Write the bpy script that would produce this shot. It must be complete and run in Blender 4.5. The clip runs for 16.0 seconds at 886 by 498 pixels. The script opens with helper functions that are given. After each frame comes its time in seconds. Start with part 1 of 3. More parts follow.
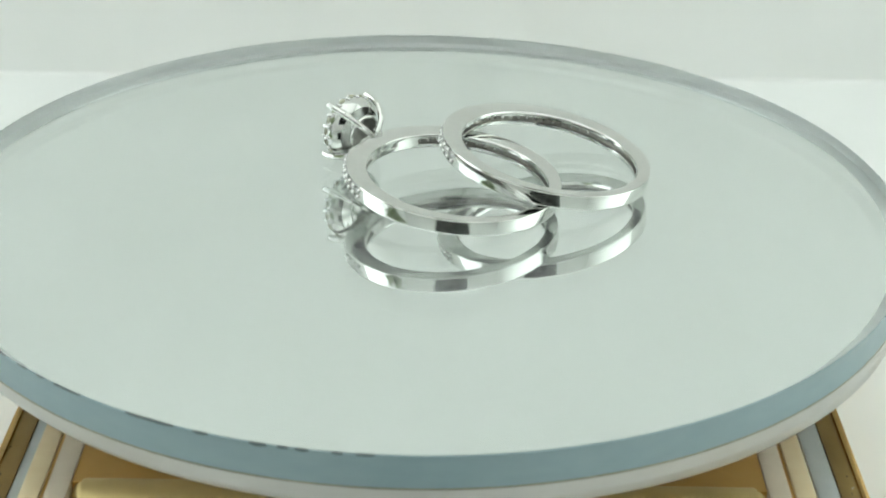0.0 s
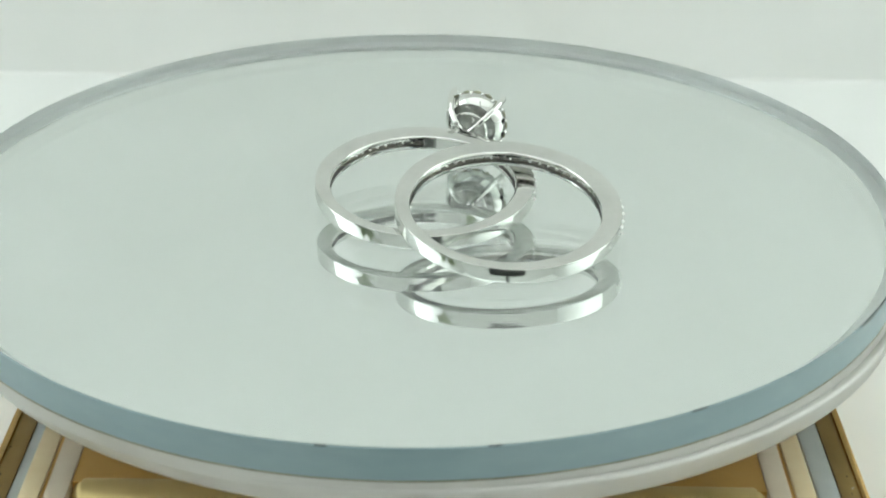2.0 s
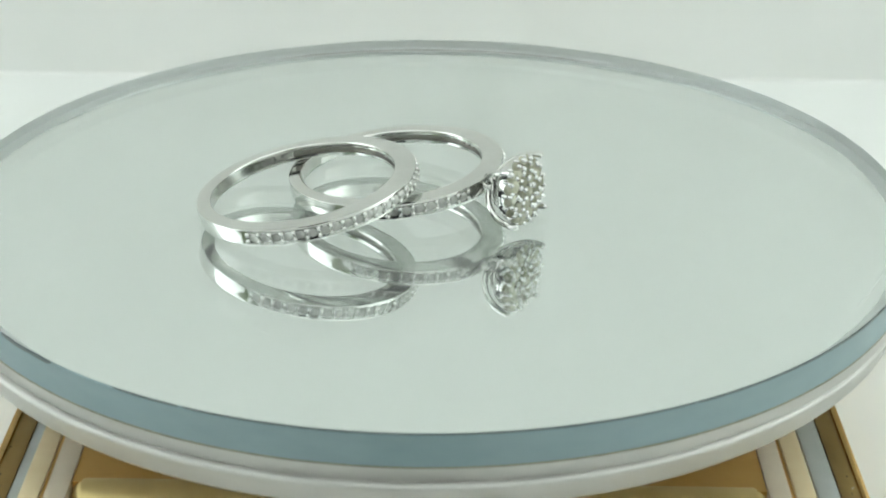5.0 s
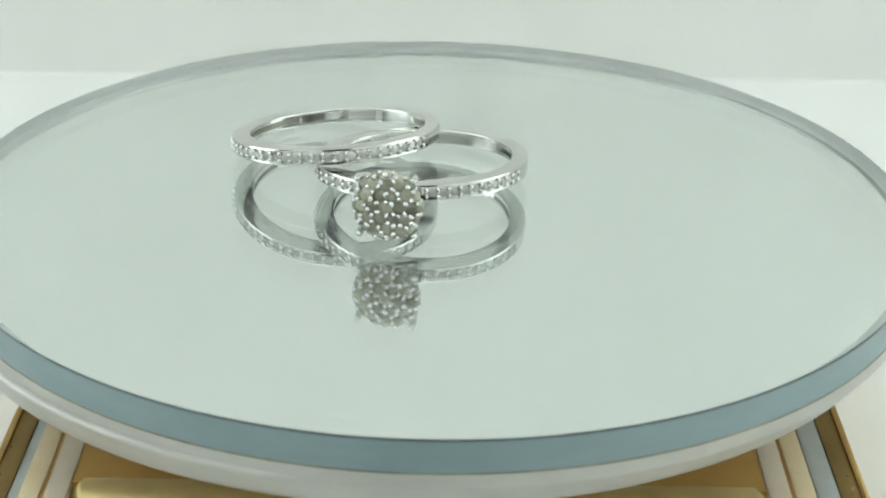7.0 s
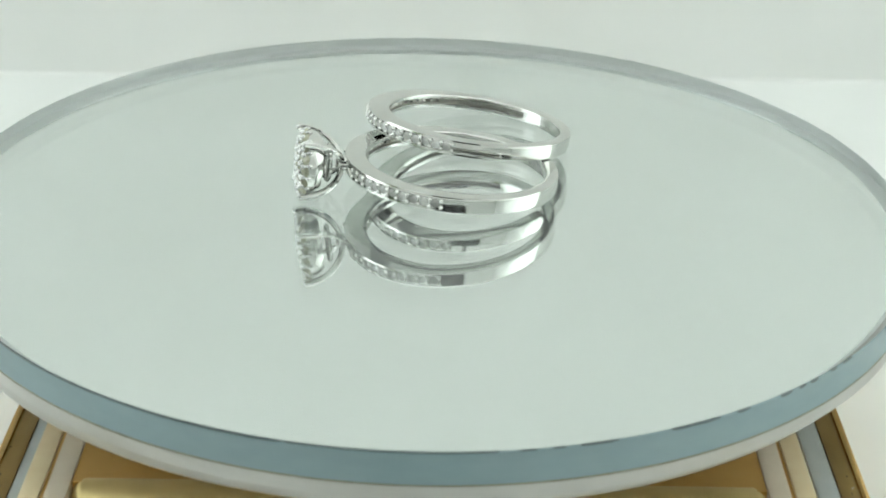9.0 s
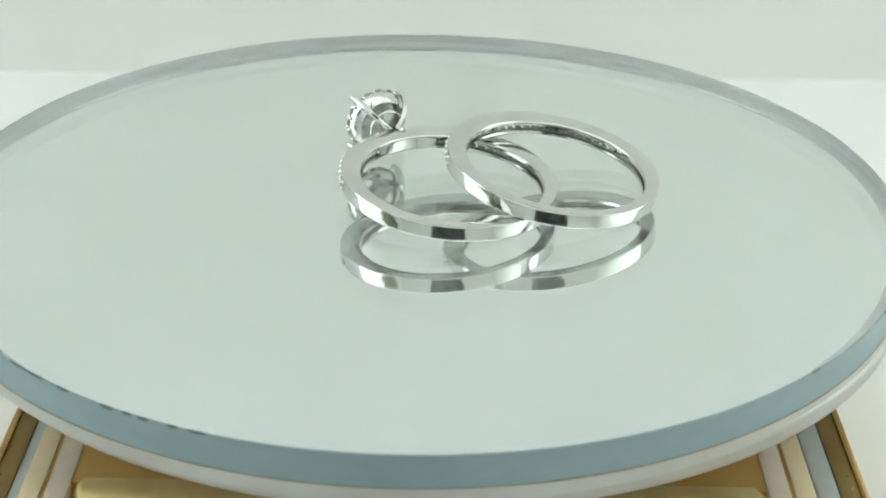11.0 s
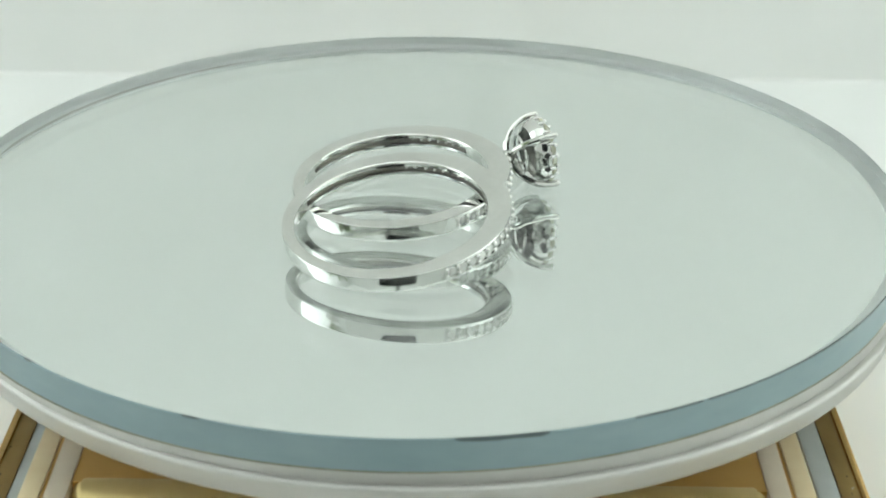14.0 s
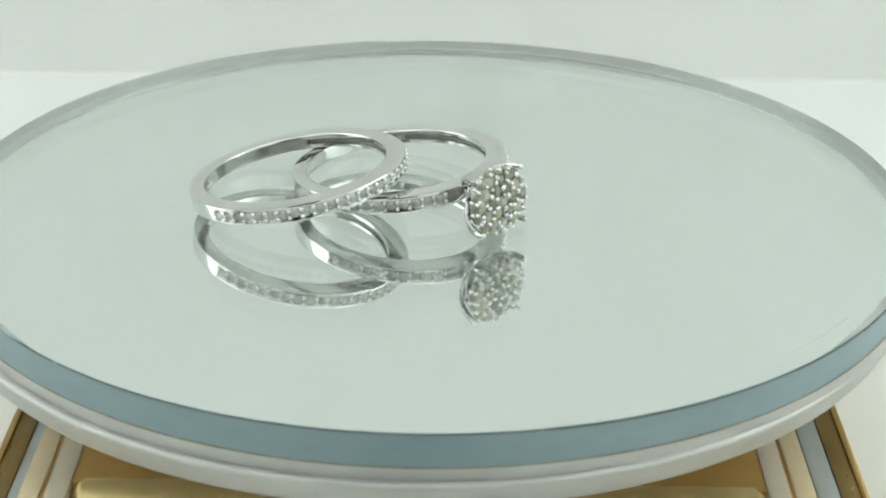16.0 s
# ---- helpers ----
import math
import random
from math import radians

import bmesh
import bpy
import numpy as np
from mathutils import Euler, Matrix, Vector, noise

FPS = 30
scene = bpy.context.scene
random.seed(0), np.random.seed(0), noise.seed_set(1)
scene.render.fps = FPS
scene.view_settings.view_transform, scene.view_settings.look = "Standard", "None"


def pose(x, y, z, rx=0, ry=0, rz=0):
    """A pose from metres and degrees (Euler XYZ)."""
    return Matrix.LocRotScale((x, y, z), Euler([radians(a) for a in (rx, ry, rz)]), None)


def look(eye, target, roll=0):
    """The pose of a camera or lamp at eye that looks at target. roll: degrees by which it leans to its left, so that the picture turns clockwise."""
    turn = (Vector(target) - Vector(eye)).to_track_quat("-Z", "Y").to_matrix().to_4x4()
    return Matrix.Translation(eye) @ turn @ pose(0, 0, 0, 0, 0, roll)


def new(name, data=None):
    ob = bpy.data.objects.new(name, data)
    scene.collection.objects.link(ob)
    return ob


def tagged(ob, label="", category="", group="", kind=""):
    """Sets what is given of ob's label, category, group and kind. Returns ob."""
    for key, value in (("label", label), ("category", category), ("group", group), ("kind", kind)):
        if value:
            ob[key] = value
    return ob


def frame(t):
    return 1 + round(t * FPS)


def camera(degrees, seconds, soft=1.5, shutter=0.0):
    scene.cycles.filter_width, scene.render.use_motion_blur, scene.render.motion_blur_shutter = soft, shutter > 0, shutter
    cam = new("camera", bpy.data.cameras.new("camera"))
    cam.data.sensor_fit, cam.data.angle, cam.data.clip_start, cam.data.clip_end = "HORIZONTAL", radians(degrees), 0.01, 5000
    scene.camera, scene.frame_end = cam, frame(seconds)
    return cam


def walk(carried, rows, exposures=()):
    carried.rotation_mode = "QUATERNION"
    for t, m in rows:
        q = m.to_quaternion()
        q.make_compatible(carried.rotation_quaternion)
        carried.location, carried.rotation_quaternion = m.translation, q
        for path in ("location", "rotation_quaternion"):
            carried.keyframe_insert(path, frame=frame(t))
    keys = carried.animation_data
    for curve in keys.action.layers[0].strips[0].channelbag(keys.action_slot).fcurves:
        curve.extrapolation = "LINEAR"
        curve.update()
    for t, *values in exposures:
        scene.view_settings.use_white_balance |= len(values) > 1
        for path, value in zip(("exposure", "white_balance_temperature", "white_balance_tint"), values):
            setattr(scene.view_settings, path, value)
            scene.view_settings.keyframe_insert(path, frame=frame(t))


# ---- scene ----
cam = camera(28.43, 16.0, soft=1.8)
EYE = (0.002143, -0.154966, 0.068076)
AIM = (0.001849, -0.030506, 0.008462)
walk(cam, [(0.0, look(EYE, AIM, 0.766)), (16.0, look(EYE, AIM, 0.766))])

cam.data.dof.use_dof = True
cam.data.dof.focus_distance = 0.168
cam.data.dof.aperture_fstop = 75.0

MM = 0.001
R = 46.0 * MM          # radius of the mirror disc
GLASS = 3.25 * MM       # its thickness
SPIN = 34.18           # degrees a second, clockwise from above

# ---- world and lights ----
world = bpy.data.worlds.new("room_air")
scene.world = world
world.use_nodes = True
world.node_tree.nodes["Background"].inputs[0].default_value = (0.60, 0.68, 0.61, 1)
world.node_tree.nodes["Background"].inputs[1].default_value = 0.25
scene.view_settings.exposure = 0.0

TINT = (0.925, 1.0, 0.965)


def area(name, m, w, h, watts, colour=TINT):
    lamp = bpy.data.lights.new(name, "AREA")
    lamp.shape, lamp.size, lamp.size_y = "RECTANGLE", w, h
    lamp.energy, lamp.color = watts, colour
    ob = new(name, lamp)
    ob.matrix_world = m
    return ob


LEFT_LAMP = look((-0.74, 0.06, 0.24), (0, 0.03, 0.10))
RIGHT_LAMP = look((0.74, 0.00, 0.24), (0, 0.0, 0.10))
area("softbox_lamp", LEFT_LAMP, 0.24, 0.30, 5.9, (0.925, 1.0, 1.005))
area("softbox_lamp", RIGHT_LAMP, 0.24, 0.30, 5.0, (0.912, 1.0, 0.955))
area("top_lamp", look((0, -0.12, 1.10), (0, -0.12, 0)), 0.60, 0.50, 10.7)
area("front_lamp", look((0, -1.05, 0.42), (0, 0, 0.12)), 0.70, 0.50, 4.4)


# ---- materials ----
def material(name, colour, rough=0.5, metal=0.0, **more):
    m = bpy.data.materials.new(name)
    m.use_nodes = True
    b = m.node_tree.nodes["Principled BSDF"]
    b.inputs["Base Color"].default_value = (*colour, 1)
    b.inputs["Roughness"].default_value = rough
    b.inputs["Metallic"].default_value = metal
    for key, value in more.items():
        b.inputs[key.replace("_", " ")].default_value = value
    return m


def grained(m, scale, low, high, stretch=(1, 1, 1), bump=0.0, rough=None, fine=6.0):
    """Vary a material's colour and gloss at two scales, with a little relief."""
    t = m.node_tree
    b = t.nodes["Principled BSDF"]
    co = t.nodes.new("ShaderNodeTexCoord")
    mp = t.nodes.new("ShaderNodeMapping")
    mp.inputs["Scale"].default_value = stretch
    t.links.new(co.outputs["Object"], mp.inputs["Vector"])
    big, small = t.nodes.new("ShaderNodeTexNoise"), t.nodes.new("ShaderNodeTexNoise")
    big.inputs["Scale"].default_value, small.inputs["Scale"].default_value = scale, scale * fine
    big.inputs["Detail"].default_value = small.inputs["Detail"].default_value = 4
    mix = t.nodes.new("ShaderNodeMath")
    mix.operation = "MULTIPLY_ADD"
    mix.inputs[1].default_value = 0.45
    half = t.nodes.new("ShaderNodeMath")
    half.operation = "MULTIPLY"
    half.inputs[1].default_value = 0.55
    for n in (big, small):
        t.links.new(mp.outputs[0], n.inputs["Vector"])
    t.links.new(big.outputs[0], half.inputs[0])
    t.links.new(small.outputs[0], mix.inputs[0])
    t.links.new(half.outputs[0], mix.inputs[2])
    ramp = t.nodes.new("ShaderNodeValToRGB")
    ramp.color_ramp.elements[0].position, ramp.color_ramp.elements[1].position = 0.35, 0.65
    ramp.color_ramp.elements[0].color, ramp.color_ramp.elements[1].color = (*low, 1), (*high, 1)
    t.links.new(mix.outputs[0], ramp.inputs[0])
    t.links.new(ramp.outputs[0], b.inputs["Base Color"])
    if rough:
        r = t.nodes.new("ShaderNodeMapRange")
        r.inputs["To Min"].default_value, r.inputs["To Max"].default_value = rough
        t.links.new(mix.outputs[0], r.inputs[0])
        t.links.new(r.outputs[0], b.inputs["Roughness"])
    if bump:
        n = t.nodes.new("ShaderNodeBump")
        n.inputs["Strength"].default_value, n.inputs["Distance"].default_value = 1.0, bump
        t.links.new(mix.outputs[0], n.inputs["Height"])
        t.links.new(n.outputs[0], b.inputs["Normal"])
    return m


SILVER_GOLD = grained(material("white_gold", (0.80, 0.80, 0.77), 0.07, 1.0), 300, (0.66, 0.662, 0.635), (0.72, 0.72, 0.695), rough=(0.05, 0.12))
BEAD_METAL = material("bead_metal", (0.72, 0.72, 0.70), 0.10, 1.0)
INNER_METAL = grained(material("cast_metal", (0.62, 0.62, 0.60), 0.22, 1.0), 500, (0.50, 0.50, 0.48), (0.66, 0.66, 0.64), rough=(0.15, 0.35))

# unpolished groove metal, darkened to paint in the shade of the hollow
GROOVE_SHADED = grained(material("shaded_groove_metal", (0.30, 0.29, 0.26), 0.4, 1.0), 500, (0.33, 0.325, 0.29), (0.47, 0.465, 0.43), rough=(0.28, 0.5), bump=0.00001)
HOLE = material("drilled_hole", (0.01, 0.01, 0.01), 0.7)


def stone_material(name, low, high):
    m = material(name, low, 0.03, 0.0, IOR=2.1)
    t = m.node_tree
    b = t.nodes["Principled BSDF"]
    info = t.nodes.new("ShaderNodeObjectInfo")
    ramp = t.nodes.new("ShaderNodeValToRGB")
    ramp.color_ramp.elements[0].color, ramp.color_ramp.elements[1].color = (*low, 1), (*high, 1)
    t.links.new(info.outputs["Random"], ramp.inputs[0])
    t.links.new(ramp.outputs[0], b.inputs["Base Color"])
    b.inputs["Transmission Weight"].default_value = 0.12
    return m


CHAMPAGNE = stone_material("champagne_diamond", (0.20, 0.20, 0.125), (0.56, 0.565, 0.42))
DIAMOND = stone_material("grey_diamond", (0.44, 0.445, 0.42), (0.78, 0.79, 0.76))

CLEAR = material("clear_glass", (0.965, 0.985, 0.975), 0.0, 0.0, IOR=1.46, Transmission_Weight=0.96)
MIRROR = material("silvering", (0.875, 0.90, 0.89), 0.0, 1.0)
EDGE = grained(material("glass_edge", (0.2, 0.3, 0.31), 0.12), 60, (0.245, 0.335, 0.36), (0.27, 0.365, 0.388), stretch=(1, 1, 3), rough=(0.1, 0.2))
ARRIS = material("ground_arris", (0.085, 0.115, 0.12), 0.45)
PAINT = grained(material("backing_paint", (0.35, 0.34, 0.25), 0.6), 200, (0.17, 0.165, 0.11), (0.30, 0.29, 0.21))
PAINT_PALE = grained(material("pale_paint", (0.5, 0.5, 0.38), 0.5), 120, (0.34, 0.345, 0.28), (0.45, 0.455, 0.38))
PLATTER = grained(material("platter_metal", (0.6, 0.6, 0.58), 0.3, 0.9), 30, (0.52, 0.515, 0.495), (0.62, 0.61, 0.585), stretch=(1, 1, 3), rough=(0.48, 0.60))
PAPER = grained(material("white_board", (0.78, 0.79, 0.77), 0.7), 9, (0.785, 0.793, 0.775), (0.815, 0.823, 0.808), bump=0.00003)
SEAM = material("seam_tape", (0.776, 0.786, 0.768), 0.7)
TABLE_WHITE = grained(material("white_laminate", (0.80, 0.80, 0.79), 0.45), 12, (0.78, 0.79, 0.77), (0.82, 0.82, 0.81), rough=(0.4, 0.55))
WALL_PAINT = grained(material("wall_paint", (0.70, 0.72, 0.69), 0.8), 3, (0.68, 0.70, 0.67), (0.73, 0.75, 0.72), bump=0.0005)
FLOOR_WOOD = grained(material("floor_boards", (0.28, 0.2, 0.13), 0.5), 3, (0.20, 0.14, 0.09), (0.34, 0.25, 0.17), stretch=(1, 8, 1))
GOLD = grained(material("polished_gold", (0.72, 0.47, 0.17), 0.2, 1.0), 60, (0.66, 0.43, 0.16), (0.76, 0.52, 0.22), rough=(0.12, 0.28))
GOLD_DEEP = grained(material("deep_gold", (0.62, 0.36, 0.09), 0.3, 0.62), 50, (0.70, 0.42, 0.13), (0.78, 0.49, 0.17), rough=(0.22, 0.38))
# lighter gold that carries the front edge's highlight in its colour
GOLD_HIGHLIGHT = grained(material("highlight_gold", (0.85, 0.66, 0.30), 0.35, 0.6), 60, (0.80, 0.62, 0.27), (0.88, 0.70, 0.34), rough=(0.3, 0.42))
# gold lowered in colour to imitate the dark platter underside it mirrors
GOLD_REFLECT_DARK = grained(material("reflect_dark_gold", (0.36, 0.23, 0.08), 0.3, 0.9), 50, (0.27, 0.18, 0.065), (0.36, 0.25, 0.10), rough=(0.36, 0.5))
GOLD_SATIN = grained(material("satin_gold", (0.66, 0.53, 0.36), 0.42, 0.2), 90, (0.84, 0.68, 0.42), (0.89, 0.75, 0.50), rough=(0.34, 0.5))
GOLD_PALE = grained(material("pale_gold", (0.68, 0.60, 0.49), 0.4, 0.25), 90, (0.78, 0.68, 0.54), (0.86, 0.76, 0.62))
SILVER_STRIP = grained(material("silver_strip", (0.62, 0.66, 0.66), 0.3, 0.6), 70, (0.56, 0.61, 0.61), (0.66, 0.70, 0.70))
BLACK = grained(material("black_camera_shell", (0.012, 0.013, 0.013), 0.6, 0.0, Specular_IOR_Level=0.15), 200, (0.006, 0.0065, 0.007), (0.010, 0.011, 0.0115), bump=0.0001)
LENS_GLASS = material("coated_lens", (0.01, 0.012, 0.016), 0.05)
FABRIC = material("softbox_cloth", (0.02, 0.02, 0.02), 0.8)


def cloth_material():
    m = material("tent_cloth", (0.8, 0.81, 0.8), 0.9)
    t = m.node_tree
    b = t.nodes["Principled BSDF"]
    through_cloth = t.nodes.new("ShaderNodeBsdfTranslucent")
    through_cloth.inputs["Color"].default_value = (0.86, 0.87, 0.86, 1)
    mix = t.nodes.new("ShaderNodeMixShader")
    mix.inputs[0].default_value = 0.5
    t.links.new(b.outputs[0], mix.inputs[1])
    t.links.new(through_cloth.outputs[0], mix.inputs[2])
    t.links.new(mix.outputs[0], t.nodes["Material Output"].inputs["Surface"])
    return grained(m, 120, (0.78, 0.79, 0.78), (0.83, 0.84, 0.83), bump=0.0001)


CLOTH = cloth_material()
POT = grained(material("clay_pot", (0.5, 0.5, 0.48), 0.6), 30, (0.45, 0.45, 0.43), (0.55, 0.55, 0.53))
# for the unseen block that the platter rim mirrors
BLOCK_BLACK = grained(material("black_plastic", (0.02, 0.02, 0.02), 0.45), 80, (0.016, 0.017, 0.018), (0.03, 0.031, 0.032))
EDGE_INSIDE = grained(material("edge_inside", (0.6, 0.64, 0.63), 0.4, 0.5), 25, (0.82, 0.85, 0.845), (0.87, 0.895, 0.89), rough=(0.3, 0.42))
LEAF = grained(material("leaf", (0.05, 0.11, 0.03), 0.5), 40, (0.17, 0.23, 0.10), (0.29, 0.36, 0.19))


# ---- builders ----
def mesh_of(name, bm, mats, angle=35, up=False):
    me = bpy.data.meshes.new(name)
    bmesh.ops.recalc_face_normals(bm, faces=bm.faces)
    if up:
        bm.normal_update()
        bmesh.ops.reverse_faces(bm, faces=[f for f in bm.faces if f.normal.z < 0])
    bm.to_mesh(me)
    bm.free()
    for m in mats if isinstance(mats, (list, tuple)) else (mats,):
        me.materials.append(m)
    me.polygons.foreach_set("use_smooth", [True] * len(me.polygons))
    me.set_sharp_from_angle(angle=radians(angle))
    return me


def part(name, bm, mats, parent=None, label="", m=None, angle=35, up=False):
    ob = new(name, bm if isinstance(bm, bpy.types.Mesh) else mesh_of(name, bm, mats, angle, up))
    ob.parent = parent
    if m is not None:
        ob.matrix_basis = m
    return tagged(ob, label)


def thing(name, m, label, category, group="", kind=""):
    ob = new(name)
    ob.empty_display_size = 0.01
    ob.matrix_basis = m
    return tagged(ob, label, category, group, kind)


def box(x0, y0, z0, x1, y1, z1, bevel=0.0, bm=None):
    b = bmesh.new()
    bmesh.ops.create_cube(b, size=1, matrix=Matrix.Translation(((x0 + x1) / 2, (y0 + y1) / 2, (z0 + z1) / 2)) @ Matrix.Diagonal((x1 - x0, y1 - y0, z1 - z0, 1)))
    if bevel:
        bmesh.ops.bevel(b, geom=b.edges[:], offset=bevel, segments=3, profile=0.5, affect="EDGES")
    if bm is None:
        return b
    tmp = bpy.data.meshes.new("tmp")
    b.to_mesh(tmp)
    b.free()
    bm.from_mesh(tmp)
    bpy.data.meshes.remove(tmp)
    return bm


def turned(profile, steps=160, closed=False, bm=None, a0=0.0, a1=360.0):
    """Turn a profile of (radius, height) round the z axis."""
    bm = bm or bmesh.new()
    full = abs(a1 - a0) >= 359.9
    rows = []
    for i in range(steps if full else steps + 1):
        a = radians(a0 + (a1 - a0) * i / steps)
        rows.append([bm.verts.new((r * math.cos(a), r * math.sin(a), z)) for r, z in profile])
    n = len(profile)
    for i in range(len(rows) if full else len(rows) - 1):
        p, q = rows[i], rows[(i + 1) % len(rows)]
        for j in range(n if closed else n - 1):
            k = (j + 1) % n
            bm.faces.new((p[j], q[j], q[k], p[k]))
    if not full and closed:
        bm.faces.new(rows[0])
        bm.faces.new(rows[-1][::-1])
    return bm


def tube(points, radii, sides=10, bm=None, caps=True):
    """A rod through points, with a radius at each."""
    bm = bm or bmesh.new()
    points = [Vector(p) for p in points]
    rows, ref = [], None
    for i, p in enumerate(points):
        d = (points[min(i + 1, len(points) - 1)] - points[max(i - 1, 0)]).normalized()
        if ref is None:
            ref = d.orthogonal()
        ref = (ref - d * ref.dot(d)).normalized()
        side = d.cross(ref)
        rows.append([bm.verts.new(p + (ref * math.cos(a) + side * math.sin(a)) * radii[i]) for a in [2 * math.pi * k / sides for k in range(sides)]])
    for p, q in zip(rows, rows[1:]):
        for k in range(sides):
            bm.faces.new((p[k], p[(k + 1) % sides], q[(k + 1) % sides], q[k]))
    if caps:
        bm.faces.new(rows[0][::-1])
        bm.faces.new(rows[-1])
    return bm


def ball(radius, detail=2):
    bm = bmesh.new()
    bmesh.ops.create_icosphere(bm, subdivisions=detail, radius=radius)
    return bm


def brilliant(radius):
    """A round-cut stone, table towards +z, girdle at z = 0."""
    bm = bmesh.new()
    table = [bm.verts.new((0.46 * radius * math.cos(a), 0.46 * radius * math.sin(a), 0.40 * radius)) for a in [math.pi * (k + 0.5) / 4 for k in range(8)]]
    star = [bm.verts.new((radius * math.cos(a), radius * math.sin(a), 0)) for a in [math.pi * k / 8 for k in range(16)]]
    tip = bm.verts.new((0, 0, -0.8 * radius))
    bm.faces.new(table)
    for k in range(8):
        t0, t1 = table[k], table[(k + 1) % 8]
        g = [star[(2 * k + j) % 16] for j in range(4)]
        bm.faces.new((t0, g[0], g[1]))
        bm.faces.new((t0, g[1], g[2]))
        bm.faces.new((t0, g[2], t1))
    for k in range(16):
        bm.faces.new((star[k], tip, star[(k + 1) % 16]))
    return bm


def slab(name, x0, y0, z0, x1, y1, z1, mat, label, category="wall"):
    return tagged(part(name, box(x0, y0, z0, x1, y1, z1), mat), label, category, kind="structure")


# ---- the room, table and backdrop ----
TABLE_Z = -34.5 * MM
slab("floor", -1.6, -1.9, -0.86, 1.6, 1.3, -0.80, FLOOR_WOOD, "brown wooden floor boards of the room", "floor")
slab("ceiling", -1.6, -1.9, 1.60, 1.6, 1.3, 1.66, WALL_PAINT, "plain white painted ceiling of the room", "ceiling")
slab("wall_north", -1.6, 1.2, -0.80, 1.6, 1.3, 1.60, WALL_PAINT, "plain white painted room wall")
slab("wall_south", -1.6, -1.9, -0.80, 1.6, -1.8, 1.60, WALL_PAINT, "plain white painted room wall")
slab("wall_west", -1.6, -1.8, -0.80, -1.5, 1.2, 1.60, WALL_PAINT, "plain white painted room wall")
slab("wall_east", 1.5, -1.8, -0.80, 1.6, 1.2, 1.60, WALL_PAINT, "plain white painted room wall")


def table():
    t = thing("table", pose(0, 0, TABLE_Z), "white laminate table under the gold stand", "table")
    part("tabletop", box(-0.62, -0.42, -0.025, 0.62, 0.42, 0, 0.002), TABLE_WHITE, t)
    for x in (-0.57, 0.57):
        for y in (-0.37, 0.37):
            part("leg", box(x - 0.02, y - 0.02, -0.80 - TABLE_Z, x + 0.02, y + 0.02, -0.025, 0.002), TABLE_WHITE, t)


table()


def backdrop_sweep():
    """White paper that lies on the table and bends up behind the disc, with a paler seam strip."""
    bend, back, r, slant = 0.5 * MM, 125.6 * MM, 0.5 * MM, 0.012
    line = [(-0.36, bend), (-0.2, bend), (0.0, bend), (back - r, bend)]
    line += [(back - r + r * math.sin(radians(e)), bend + r - r * math.cos(radians(e))) for e in range(6, 91, 6)]
    line += [(back, 0.10), (back, 0.25), (back, 0.595)]
    bm = bmesh.new()
    rows = [[bm.verts.new((x, y + (slant * x if y > 0.05 else 0), z)) for x in (-0.455, -0.2, 0.0, 0.2, 0.455)] for y, z in line]
    under = [[bm.verts.new((v.co.x, v.co.y + (0.0004 if z > 0.004 else 0), v.co.z - (0.0004 if z <= 0.004 else 0))) for v in row] for row, (y, z) in zip(rows, line)]
    for g in (rows, under):
        for p, q in zip(g, g[1:]):
            for i in range(4):
                bm.faces.new((p[i], p[i + 1], q[i + 1], q[i]))
    sheet = part("backdrop_sweep", bm, PAPER, m=pose(0, 0, TABLE_Z))
    tagged(sheet, "white paper backdrop curving up from the table", "backdrop", kind="structure")
    bm = bmesh.new()
    bm.faces.new([bm.verts.new((x, back + slant * x - 0.00005, z)) for x, z in ((0.0043, 0.050), (0.0107, 0.050), (0.0107, 0.078), (0.0043, 0.078))])
    part("seam_strip", bm, SEAM, sheet)


backdrop_sweep()


def light_tent():
    """White cloth on a thin frame, closed round the table's middle; the lamps shine in from outside."""
    t = thing("light_tent", pose(0, 0, TABLE_Z), "white translucent cloth light tent round the turntable", "light tent")
    x, y0, y1, h = 0.46, -0.41, 0.135, 0.60

    def sheet(corners):
        bm = bmesh.new()
        n = 12
        c = [Vector(p) for p in corners]
        g = [[bm.verts.new(c[0].lerp(c[1], i / n).lerp(c[3].lerp(c[2], i / n), j / n)) for i in range(n + 1)] for j in range(n + 1)]
        for j in range(n):
            for i in range(n):
                bm.faces.new((g[j][i], g[j][i + 1], g[j + 1][i + 1], g[j + 1][i]))
        return bm

    part("side_cloth", sheet([(-x, y0, 0.001), (-x, y1, 0.001), (-x, y1, h), (-x, y0, h)]), CLOTH, t)
    part("side_cloth", sheet([(x, y0, 0.001), (x, y1, 0.001), (x, y1, h), (x, y0, h)]), CLOTH, t)
    part("front_cloth", sheet([(-x, y0, 0.001), (x, y0, 0.001), (x, y0, h), (-x, y0, h)]), CLOTH, t)
    part("top_cloth", sheet([(-x, y0, h), (x, y0, h), (x, y1, h), (-x, y1, h)]), CLOTH, t)
    for px in (-x - 0.004, x + 0.004):
        for py in (y0 - 0.004, y1 + 0.01):
            part("frame_rod", tube([(px, py, 0), (px, py, h)], [0.003, 0.003], 8), SILVER_STRIP, t)


light_tent()


# ---- the gold stand ----
STAND_Z = -13.8 * MM


